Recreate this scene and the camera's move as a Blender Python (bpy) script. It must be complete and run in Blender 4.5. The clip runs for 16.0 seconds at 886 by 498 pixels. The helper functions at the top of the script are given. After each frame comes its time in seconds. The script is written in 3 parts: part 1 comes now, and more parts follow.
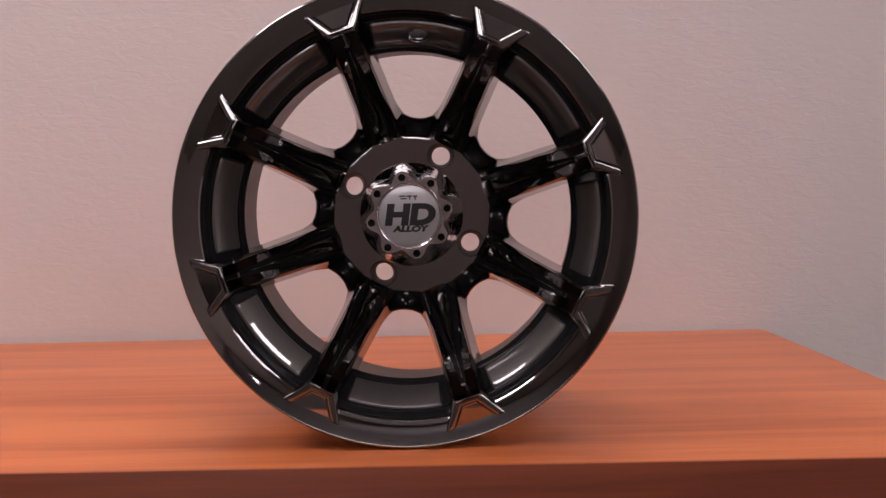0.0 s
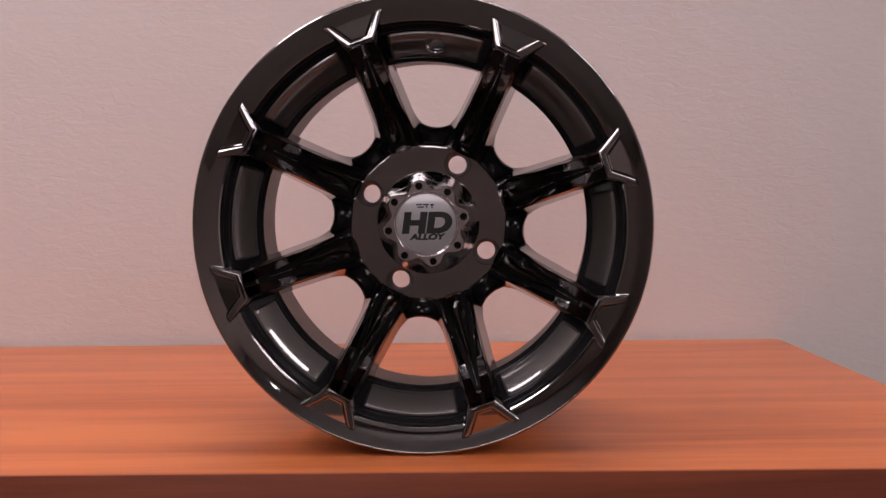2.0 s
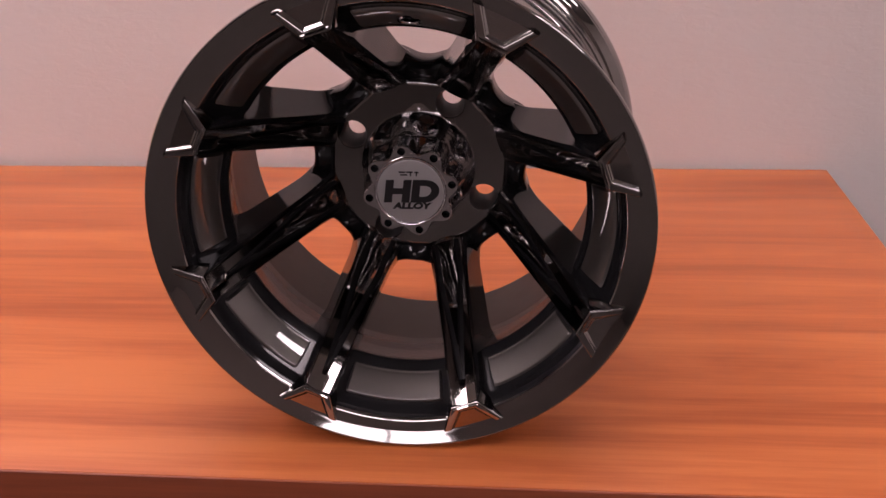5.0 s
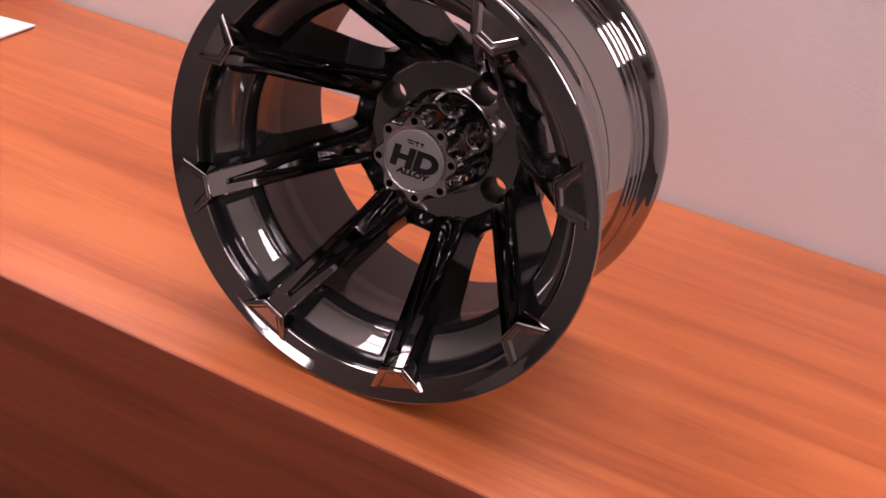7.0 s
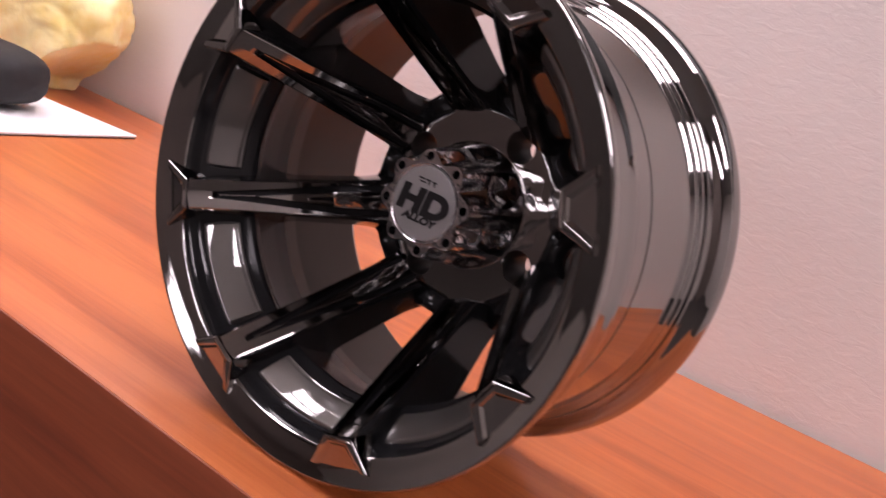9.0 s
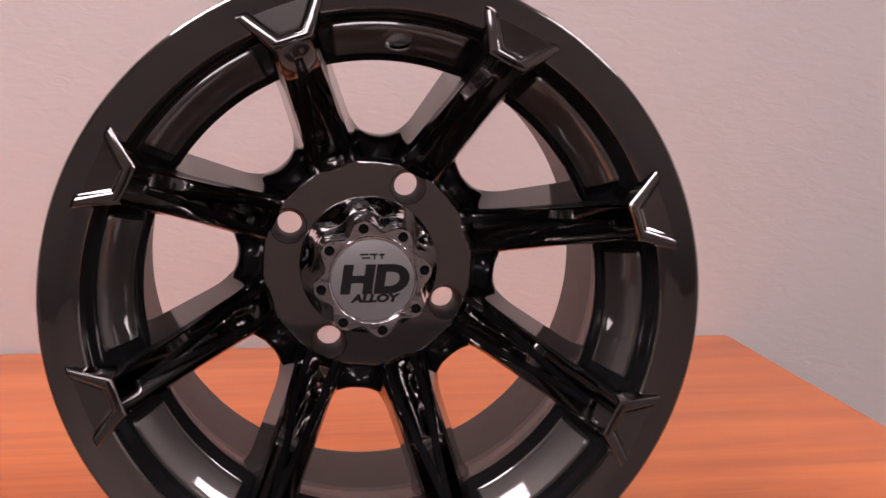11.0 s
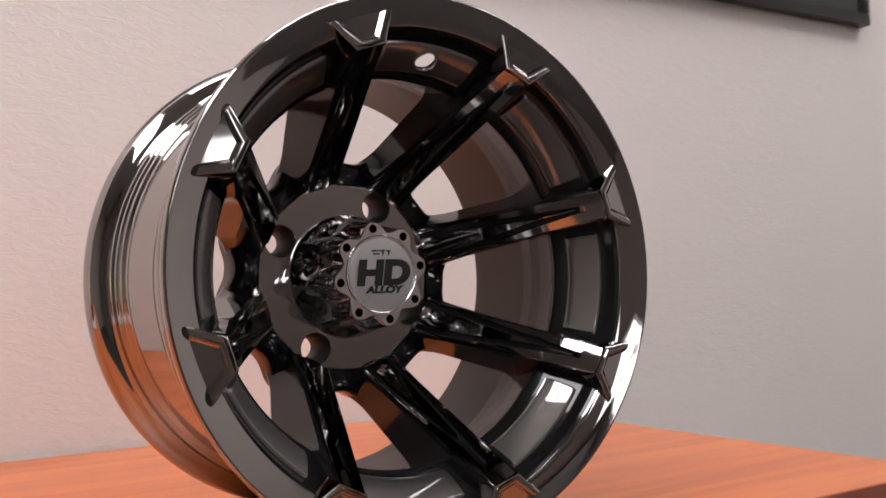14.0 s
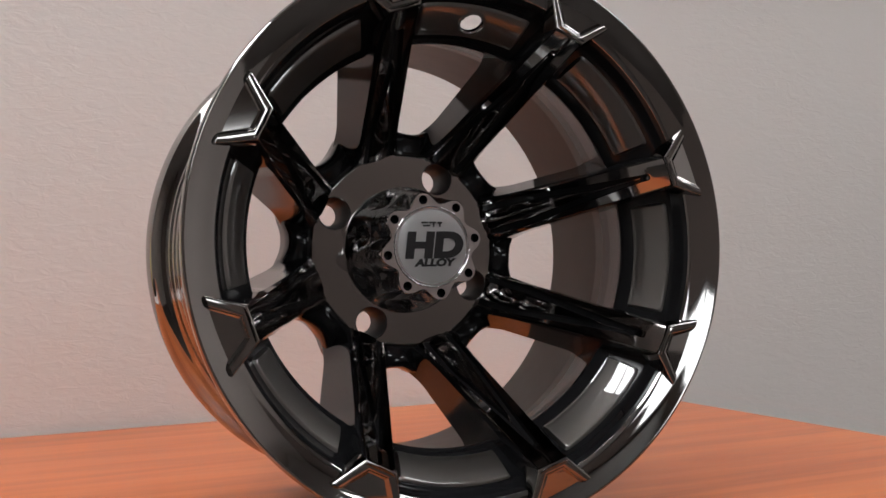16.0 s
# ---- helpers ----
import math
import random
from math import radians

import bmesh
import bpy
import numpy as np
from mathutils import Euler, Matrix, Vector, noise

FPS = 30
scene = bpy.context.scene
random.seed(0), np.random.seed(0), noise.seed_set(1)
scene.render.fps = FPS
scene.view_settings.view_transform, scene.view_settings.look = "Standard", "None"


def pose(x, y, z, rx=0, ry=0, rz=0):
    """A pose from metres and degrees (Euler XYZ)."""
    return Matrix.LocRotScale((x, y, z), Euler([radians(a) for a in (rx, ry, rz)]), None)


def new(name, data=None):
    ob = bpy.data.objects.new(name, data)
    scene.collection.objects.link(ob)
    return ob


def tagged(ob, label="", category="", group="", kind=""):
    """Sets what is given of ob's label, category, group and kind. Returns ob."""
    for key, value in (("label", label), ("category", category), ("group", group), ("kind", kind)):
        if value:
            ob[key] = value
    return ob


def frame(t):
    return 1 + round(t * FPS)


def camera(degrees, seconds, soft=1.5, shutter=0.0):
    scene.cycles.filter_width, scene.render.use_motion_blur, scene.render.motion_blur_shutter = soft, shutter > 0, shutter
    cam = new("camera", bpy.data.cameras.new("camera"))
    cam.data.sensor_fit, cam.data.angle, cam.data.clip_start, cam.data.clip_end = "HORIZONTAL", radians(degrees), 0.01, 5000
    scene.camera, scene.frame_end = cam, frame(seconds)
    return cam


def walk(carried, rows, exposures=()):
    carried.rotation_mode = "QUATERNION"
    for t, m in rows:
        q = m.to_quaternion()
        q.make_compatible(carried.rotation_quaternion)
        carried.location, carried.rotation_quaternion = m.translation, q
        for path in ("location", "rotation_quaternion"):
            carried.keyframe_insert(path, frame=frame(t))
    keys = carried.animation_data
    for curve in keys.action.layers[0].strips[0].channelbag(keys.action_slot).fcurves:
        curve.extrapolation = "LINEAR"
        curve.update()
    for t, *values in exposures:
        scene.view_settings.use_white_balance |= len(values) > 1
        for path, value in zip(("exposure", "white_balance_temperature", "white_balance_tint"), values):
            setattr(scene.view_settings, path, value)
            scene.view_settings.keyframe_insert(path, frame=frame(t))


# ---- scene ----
PATH = [
    (0, 0.0304, -0.68, 0.1794, 86.93, 1.15, 0.28),
    (0.5, 0.0308, -0.6806, 0.1783, 86.99, 1.42, 0.59),
    (1, 0.0266, -0.6824, 0.1801, 86.28, 1.72, 1.15),
    (1.5, 0.0222, -0.6854, 0.1845, 87.46, 0.95, 0.69),
    (2, 0.0296, -0.6868, 0.1813, 87.31, 0.81, 1.2),
    (2.5, 0.0277, -0.6888, 0.18, 87.43, 1.18, 1.11),
    (3, 0.0293, -0.6944, 0.1814, 87.33, 1.44, 1.18),
    (3.5, 0.029, -0.6968, 0.1867, 87.5, 1.18, 0.88),
    (4, 0.0452, -0.645, 0.2297, 82.62, 0.25, 2.64),
    (4.2, 0.0581, -0.6141, 0.282, 77.32, 1.83, 4.42),
    (6.5, 0.1826, -0.5355, 0.4722, 59.26, -4.8, 16.3),
    (7, 0.2609, -0.5408, 0.4444, 62.11, -9.77, 25.18),
    (7.5, 0.3207, -0.4866, 0.4011, 65.47, -12.21, 31.36),
    (8, 0.3639, -0.4167, 0.3772, 68.81, -15.2, 39.25),
    (8.5, 0.3687, -0.4098, 0.309, 74.18, -16.4, 37.1),
    (9, 0.3397, -0.4177, 0.2754, 76.79, -16.93, 36.51),
    (9.5, 0.2765, -0.456, 0.2738, 79.44, -10.73, 25.49),
    (10, 0.2067, -0.4922, 0.269, 82.67, -8.52, 14.84),
    (10.2, 0.1598, -0.5045, 0.2533, 83.02, -6.01, 10.1),
    (12.5, -0.2638, -0.376, 0.309, 78.57, -7.98, -31.19),
    (13, -0.2976, -0.3745, 0.2916, 81.66, -9.34, -36.31),
    (13.5, -0.345, -0.4314, 0.2047, 89.61, -3.15, -37.85),
    (14, -0.3012, -0.4843, 0.1511, 92.66, 2.04, -31.87),
    (14.5, -0.2499, -0.4934, 0.1396, 92.77, 3.81, -25.89),
    (15, -0.2219, -0.5081, 0.1437, 92.77, 4.7, -21.19),
    (15.5, -0.226, -0.5003, 0.1425, 92.53, 3.58, -21.5),
    (16, -0.2249, -0.4955, 0.1427, 91.97, 1.65, -22.07),
]
cam = camera(49.28, 16.0, soft=1.5, shutter=0.5)
EXPOSURES = [(0.0, 0.00, 6550, 25), (4.0, 0.00, 6650, 27), (6.5, 0.28, 6850, 39), (7.5, 0.27, 6750, 36), (8.5, 0.52, 6400, 27), (10.0, 0.35, 6600, 27), (12.5, 0.44, 6450, 20),
             (13.0, 0.66, 6400, 16), (13.5, 0.80, 6350, 12), (14.5, 0.31, 6200, 8), (16.0, 0.22, 6100, 4)]
walk(cam, [(t, pose(x, y, z, rx, ry, rz)) for t, x, y, z, rx, ry, rz in PATH], EXPOSURES)

# ---- world and lamps ----
TOP = 0.0            # table top height is the zero of the scene
FLOOR = -0.75
CEIL = 1.85
WALL = 0.578         # face of the wall behind the table
RAD = 0.1644         # outer radius of the wheel's front flange
PHI = 17.83          # turn of the wheel about its axle

world = bpy.data.worlds.new("world")
scene.world = world
world.use_nodes = True
world.node_tree.nodes["Background"].inputs[0].default_value = (0.5, 0.55, 0.6, 1)
world.node_tree.nodes["Background"].inputs[1].default_value = 0.02


# ---- materials ----
def nodes_of(name):
    m = bpy.data.materials.new(name)
    m.use_nodes = True
    nt = m.node_tree
    return m, nt, nt.nodes["Principled BSDF"]


def add(nt, kind, **values):
    n = nt.nodes.new(kind)
    for k, v in values.items():
        n.inputs[k].default_value = v
    return n


def coords(nt, scale=(1, 1, 1), turn=(0, 0, 0)):
    tc = nt.nodes.new("ShaderNodeTexCoord")
    mp = nt.nodes.new("ShaderNodeMapping")
    mp.inputs["Scale"].default_value = scale
    mp.inputs["Rotation"].default_value = turn
    nt.links.new(tc.outputs["Object"], mp.inputs["Vector"])
    return mp.outputs["Vector"]


def ramp(nt, fac, stops):
    r = nt.nodes.new("ShaderNodeValToRGB")
    el = r.color_ramp.elements
    while len(el) < len(stops):
        el.new(0.5)
    for e, (p, c) in zip(el, stops):
        e.position, e.color = p, (*c, 1)
    nt.links.new(fac, r.inputs[0])
    return r.outputs[0]


def noise_tex(nt, vec, scale, detail=4, rough=0.55, distort=0.0):
    n = add(nt, "ShaderNodeTexNoise", Scale=scale, Detail=detail, Roughness=rough, Distortion=distort)
    nt.links.new(vec, n.inputs["Vector"])
    return n.outputs["Fac"]


def bump(nt, bsdf, height, strength, distance=0.001):
    b = add(nt, "ShaderNodeBump", Strength=strength, Distance=distance)
    nt.links.new(height, b.inputs["Height"])
    nt.links.new(b.outputs["Normal"], bsdf.inputs["Normal"])


def spread(nt, fac, lo, hi):
    r = add(nt, "ShaderNodeMapRange")
    r.inputs["To Min"].default_value, r.inputs["To Max"].default_value = lo, hi
    nt.links.new(fac, r.inputs["Value"])
    return r.outputs["Result"]


def metal(name, colour, rough, wave=0.0, smear=0.03, size=38.0):
    m, nt, b = nodes_of(name)
    v = coords(nt)
    b.inputs["Metallic"].default_value = 1.0
    c = ramp(nt, noise_tex(nt, v, 9.0, 5), [(0.3, [x * 0.93 for x in colour]), (0.7, colour)])
    nt.links.new(c, b.inputs["Base Color"])
    nt.links.new(spread(nt, noise_tex(nt, v, 60.0, 6), rough, rough + smear), b.inputs["Roughness"])
    if wave:
        bump(nt, b, noise_tex(nt, v, size, 2), wave, 0.0006)
    return m


def plain(name, colour, rough, grain=200.0, strength=0.15, depth=0.0006, vary=0.85):
    m, nt, b = nodes_of(name)
    v = coords(nt)
    c = ramp(nt, noise_tex(nt, v, grain * 0.06, 5), [(0.3, [x * vary for x in colour]), (0.7, colour)])
    nt.links.new(c, b.inputs["Base Color"])
    nt.links.new(spread(nt, noise_tex(nt, v, grain * 0.2, 4), rough - 0.06, rough + 0.06), b.inputs["Roughness"])
    bump(nt, b, noise_tex(nt, v, grain, 4), strength, depth)
    return m


def wood(name, light, mid, dark, rough=0.32):
    m, nt, b = nodes_of(name)
    broad = noise_tex(nt, coords(nt, (0.9, 11, 11)), 2.2, 5, 0.6, 0.6)
    fine = noise_tex(nt, coords(nt, (2.5, 90, 90)), 3.0, 5, 0.65, 0.3)
    mix = nt.nodes.new("ShaderNodeMath")
    mix.operation = "MULTIPLY_ADD"
    mix.inputs[1].default_value = 0.27
    nt.links.new(fine, mix.inputs[0])
    half = nt.nodes.new("ShaderNodeMath")
    half.operation = "MULTIPLY"
    half.inputs[1].default_value = 0.73
    nt.links.new(broad, half.inputs[0])
    nt.links.new(half.outputs[0], mix.inputs[2])
    nt.links.new(ramp(nt, mix.outputs[0], [(0.36, dark), (0.5, mid), (0.62, light)]), b.inputs["Base Color"])
    nt.links.new(spread(nt, fine, rough - 0.05, rough + 0.08), b.inputs["Roughness"])
    bump(nt, b, fine, 0.06, 0.0004)
    return m


def wall_paint(name, colour):
    m, nt, b = nodes_of(name)
    v = coords(nt)
    c = ramp(nt, noise_tex(nt, v, 1.3, 4), [(0.3, [x * 0.96 for x in colour]), (0.7, colour)])
    nt.links.new(c, b.inputs["Base Color"])
    b.inputs["Roughness"].default_value = 0.75
    n1 = noise_tex(nt, coords(nt, (0.55, 1, 1.25)), 95.0, 4, 0.55, 0.9)
    bump(nt, b, ramp(nt, n1, [(0.36, (0, 0, 0)), (0.70, (1, 1, 1))]), 0.24, 0.0008)
    return m


def glow(name, colour, strength):
    m, nt, b = nodes_of(name)
    b.inputs["Base Color"].default_value = (0.8, 0.8, 0.8, 1)
    b.inputs["Emission Color"].default_value = (*colour, 1)
    b.inputs["Emission Strength"].default_value = strength
    return m


CHROME = metal("black_chrome", (0.38, 0.365, 0.355), 0.03, 0.03)
# Near black: groove paint, and dark reflections put into the barrel's undercut.
GLOSSBLACK = plain("black_accent_and_shade", (0.013, 0.013, 0.014), 0.2, 80, 0.03)
GLOSSBLACK.node_tree.nodes["Principled BSDF"].inputs["Specular IOR Level"].default_value = 0.2
CAPMETAL = metal("bright_chrome", (0.93, 0.92, 0.94), 0.04, 1.1, 0.04, 110.0)
# Chrome that mirrors dark surroundings, with that darkness put into the base colour.
DARKENED_CHROME = plain("chrome_darkened", (0.013, 0.013, 0.014), 0.10, 60, 0.02)
DARKENED_CHROME.node_tree.nodes["Principled BSDF"].inputs["Specular IOR Level"].default_value = 0.34
DULL = metal("dull_dark_plating", (0.068, 0.062, 0.057), 0.36, 0.05, 0.1)
SATIN = metal("clear_coated_gunmetal", (0.15, 0.138, 0.128), 0.5, 0.04, 0.06)
SATIN_SHADER = SATIN.node_tree.nodes["Principled BSDF"]
SATIN_SHADER.inputs["Coat Weight"].default_value = 1.0
SATIN_SHADER.inputs["Coat Roughness"].default_value = 0.02
SATIN_SHADER.inputs["Coat IOR"].default_value = 2.1
SILVER = plain("silver_foil", (0.56, 0.55, 0.55), 0.34, 300, 0.05)
SILVER.node_tree.nodes["Principled BSDF"].inputs["Metallic"].default_value = 0.5
SILVER.node_tree.nodes["Principled BSDF"].inputs["Coat Weight"].default_value = 1.0
INK = plain("black_ink", (0.012, 0.011, 0.012), 0.4)
# Shade and dark reflections of the lug holes, put in as near black.
DEEP = plain("lug_hole_shade", (0.01, 0.01, 0.01), 0.5)
YELLOW = plain("yellow_sticker", (0.75, 0.6, 0.04), 0.5)
WOOD = wood("cherry_laminate", (0.53, 0.152, 0.043), (0.45, 0.116, 0.031), (0.33, 0.074, 0.018))
# Same laminate at half brightness, the upright faces' shade put into its colour.
WOOD_SHADED = wood("cherry_laminate_shaded", (0.27, 0.062, 0.023), (0.215, 0.046, 0.017), (0.145, 0.028, 0.011), 0.4)
PAINT = wall_paint("wall_paint", (0.61, 0.56, 0.53))
DARKPAINT = wall_paint("far_wall_paint", (0.2, 0.165, 0.15))
SIDEPAINT = wall_paint("side_wall_paint", (0.42, 0.38, 0.35))
TILE = plain("ceiling_tile", (0.42, 0.41, 0.40), 0.9, 300, 0.4)
CARPET = plain("carpet", (0.07, 0.06, 0.055), 0.95, 900, 0.6, 0.003)
LAMP = glow("lamp_diffuser", (1.0, 0.94, 0.93), 9.2)
SKYGLOW = glow("daylight", (1.0, 0.97, 0.96), 3.4)
PAPER = plain("paper", (0.82, 0.82, 0.84), 0.8)
BLACKCLOTH = plain("black_fabric", (0.012, 0.012, 0.013), 0.75, 900, 0.5, 0.0008)
BOARD = plain("dark_board", (0.03, 0.034, 0.032), 0.35)
FRAMEBLACK = plain("black_frame", (0.012, 0.012, 0.012), 0.35)


def bag_material():
    m, nt, b = nodes_of("yellow_plastic_film")
    v = coords(nt)
    c = ramp(nt, noise_tex(nt, v, 11.0, 4), [(0.35, (0.88, 0.68, 0.24)), (0.52, (0.93, 0.80, 0.42)), (0.70, (0.92, 0.71, 0.33))])
    nt.links.new(c, b.inputs["Base Color"])
    b.inputs["Roughness"].default_value = 0.3
    b.inputs["Subsurface Weight"].default_value = 0.2
    b.inputs["Subsurface Radius"].default_value = (0.02, 0.015, 0.008)
    bump(nt, b, noise_tex(nt, v, 14.0, 3, 0.5, 1.5), 0.6, 0.006)
    return m


BAG = bag_material()


# ---- mesh helpers ----
def mesh_of(name, bm, material, sharp=35):
    bmesh.ops.recalc_face_normals(bm, faces=bm.faces[:])
    me = bpy.data.meshes.new(name)
    bm.to_mesh(me)
    bm.free()
    me.materials.append(material)
    me.shade_smooth()
    me.set_sharp_from_angle(angle=radians(sharp))
    return me


def part(name, bm, material, parent, label="", sharp=35, m=None):
    ob = new(name, mesh_of(name, bm, material, sharp))
    ob.parent = parent
    if m is not None:
        ob.matrix_basis = m
    return tagged(ob, label)


def thing(name, m, label, category, group="", kind=""):
    ob = new(name)
    ob.empty_display_size = 0.05
    ob.matrix_basis = m
    return tagged(ob, label, category, group, kind)


def solo(name, bm, material, m, label, category="", group="", kind="", sharp=35):
    ob = new(name, mesh_of(name, bm, material, sharp))
    ob.matrix_basis = m
    return tagged(ob, label, category, group, kind)


def box(x0, x1, y0, y1, z0, z1, bevel=0.0, seg=2):
    bm = bmesh.new()
    bmesh.ops.create_cube(bm, size=1, matrix=Matrix.LocRotScale(((x0 + x1) / 2, (y0 + y1) / 2, (z0 + z1) / 2), None, (x1 - x0, y1 - y0, z1 - z0)))
    if bevel:
        bmesh.ops.bevel(bm, geom=bm.edges[:], offset=bevel, segments=seg, profile=0.5, affect="EDGES")
    return bm


def lathe(profile, seg=144, closed=True):
    """Turns a list of (radius, depth) about the y axis."""
    bm = bmesh.new()
    rings = []
    for k in range(seg):
        a = 2 * math.pi * k / seg
        ring = []
        for r, y in profile:
            ring.append(bm.verts.new((r * math.cos(a), y, r * math.sin(a))))
        rings.append(ring)
    n = len(profile)
    for k in range(seg):
        p, q = rings[k], rings[(k + 1) % seg]
        for i in range(n if closed else n - 1):
            bm.faces.new((p[i], p[(i + 1) % n], q[(i + 1) % n], q[i]))
    return bm


def fillet(points, radius, steps=3):
    """Rounds the corners of a closed profile."""
    out = []
    n = len(points)
    for i in range(n):
        a, b, c = Vector(points[i - 1]), Vector(points[i]), Vector(points[(i + 1) % n])
        u, v = a - b, c - b
        d = min(radius, u.length * 0.45, v.length * 0.45)
        p, q = b + u.normalized() * d, b + v.normalized() * d
        for s in range(steps + 1):
            t = s / steps
            out.append(tuple((1 - t) ** 2 * p + 2 * t * (1 - t) * b + t * t * q))
    return out


def circle(r, n, cx=0.0, cz=0.0):
    return [(cx + r * math.cos(2 * math.pi * k / n), cz + r * math.sin(2 * math.pi * k / n)) for k in range(n)]


def plate(bm, outline, holes, y):
    """A flat face in the plane of that depth, with holes."""
    edges, loops = [], []
    for loop in [outline, *holes]:
        vs = [bm.verts.new((x, y, z)) for x, z in loop]
        loops.append(vs)
        for i in range(len(vs)):
            edges.append(bm.edges.new((vs[i - 1], vs[i])))
    bmesh.ops.triangle_fill(bm, use_beauty=True, use_dissolve=False, edges=edges)
    return loops


def sleeve(bm, loop, targets):
    """Runs a wall from a loop of vertices through further loops given as lists of places."""
    last = loop
    for places in targets:
        nxt = [bm.verts.new(p) for p in places]
        for i in range(len(last)):
            bm.faces.new((last[i - 1], last[i], nxt[i], nxt[i - 1]))
        last = nxt
    return last


# ---- the room ----
def wall(name, x0, x1, y0, y1, z0, z1, mat, label):
    return solo(name, box(x0, x1, y0, y1, z0, z1), mat, Matrix(), label, "wall", kind="structure")


wall("wall_north", -3.6, 3.6, WALL, WALL + 0.12, FLOOR, CEIL, PAINT, "pinkish beige painted wall with fine orange-peel texture")
WIN = (-1.00, 0.44, 0.74, 1.60)      # opening of the window in the wall behind the camera: x from, to, z from, to


def wall_with_window():
    bm = bmesh.new()
    for x0, x1, z0, z1 in ((-3.6, WIN[0], FLOOR, CEIL), (WIN[1], 3.6, FLOOR, CEIL), (WIN[0], WIN[1], FLOOR, WIN[2]), (WIN[0], WIN[1], WIN[3], CEIL)):
        bmesh.ops.create_cube(bm, size=1, matrix=Matrix.LocRotScale(((x0 + x1) / 2, -3.66, (z0 + z1) / 2), None, (x1 - x0, 0.12, z1 - z0)))
    solo("wall_south", bm, DARKPAINT, Matrix(), "plain dim painted wall with one window", "wall", kind="structure")
    t = thing("window_1", pose(0, -3.66, 0), "bright daylit office window in a white frame", "window", kind="structure")
    x0, x1, z0, z1 = WIN
    f = 0.05
    part("window_frame", box(x0, x0 + f, -0.03, 0.03, z0, z1, 0.003), PAPER, t)
    part("window_frame", box(x1 - f, x1, -0.03, 0.03, z0, z1, 0.003), PAPER, t)
    part("window_frame", box(x0 + f, x1 - f, -0.03, 0.03, z0, z0 + f, 0.003), PAPER, t)
    part("window_frame", box(x0 + f, x1 - f, -0.03, 0.03, z1 - f, z1, 0.003), PAPER, t)
    part("mullion", box(-0.30, -0.26, -0.025, 0.025, z0 + f, z1 - f, 0.003), PAPER, t)
    part("window_sill", box(x0 - 0.03, x1 + 0.03, 0.032, 0.12, z0 - 0.03, z0, 0.004), PAPER, t)
    solo("backdrop", box(x0 - 0.6, x1 + 0.6, -4.32, -4.3, z0 - 0.6, z1 + 0.6), SKYGLOW, Matrix(), "pale daylight outside the window", "sky", kind="structure")


wall_with_window()
wall("wall_west", -3.72, -3.6, -3.72, WALL + 0.12, FLOOR, CEIL, SIDEPAINT, "plain dim painted side wall of the room")
wall("wall_east", 3.6, 3.72, -3.72, WALL + 0.12, FLOOR, CEIL, PAINT, "plain dim painted side wall of the room")
solo("floor", box(-3.72, 3.72, -3.72, WALL + 0.12, FLOOR - 0.1, FLOOR), CARPET, Matrix(), "dark office carpet floor", "floor", kind="structure")
solo("ceiling", box(-3.72, 3.72, -3.72, WALL + 0.12, CEIL, CEIL + 0.1), TILE, Matrix(), "pale office ceiling", "ceiling", kind="structure")


def ceiling_light(x, y, turn=0):
    t = thing("ceiling_light", pose(x, y, CEIL, 0, 0, turn), "rectangular white fluorescent ceiling light", "ceiling light", "ceiling lights")
    bm = bmesh.new()
    for x0, x1, y0, y1 in ((-0.31, 0.31, -0.61, -0.59), (-0.31, 0.31, 0.59, 0.61), (-0.31, -0.29, -0.588, 0.588), (0.29, 0.31, -0.588, 0.588)):
        bmesh.ops.create_cube(bm, size=1, matrix=Matrix.LocRotScale(((x0 + x1) / 2, (y0 + y1) / 2, -0.012), None, (x1 - x0, y1 - y0, 0.022)))
    part("frame", bm, TILE, t)
    part("diffuser", box(-0.288, 0.288, -0.588, 0.588, -0.010, -0.003), LAMP, t, "glowing milky diffuser")
    return t


ceiling_light(-1.15, -1.25)
ceiling_light(-1.15, -0.03)
ceiling_light(0.1, 0.22, 90)
ceiling_light(1.9, -0.4, 90)
ceiling_light(2.05, -2.6, 90)


# ---- the credenza ----
def credenza():
    x0, x1, y0, y1 = -1.75, 0.4367, -0.0421, 0.5697
    t = thing("credenza", pose(0, 0, FLOOR), "long cherry wood laminate credenza against the wall", "credenza")
    h = -FLOOR
    part("top", box(x0, x1, y0 + 0.0021, y1, h - 0.028, h, 0.001, 2), WOOD, t, "orange cherry wood-grain table top")
    part("front_panel", box(x0, x1, y0, y0 + 0.002, 0.06, h - 0.0002, 0.0008, 2), WOOD_SHADED, t, "wood-grain front panel, shaded dark brown")
    part("side_panel", box(x1 - 0.019, x1 - 0.002, y0 + 0.004, y1 - 0.003, 0.0, h - 0.029, 0.001, 1), WOOD_SHADED, t)
    part("side_panel", box(x0 + 0.002, x0 + 0.019, y0 + 0.004, y1 - 0.003, 0.0, h - 0.029, 0.001, 1), WOOD_SHADED, t)
    part("back_panel", box(x0 + 0.02, x1 - 0.02, y1 - 0.02, y1 - 0.004, 0.02, h - 0.029), WOOD_SHADED, t)
    part("plinth", box(x0 + 0.02, x1 - 0.02, y0 + 0.03, y0 + 0.05, 0.0, 0.058), WOOD_SHADED, t)
    return t


credenza()


# ---- the wheel ----
def around(angle):
    """Turn about the axle that brings the +x ray to that angle, seen from the front."""
    return Matrix.Rotation(-radians(angle), 4, "Y")


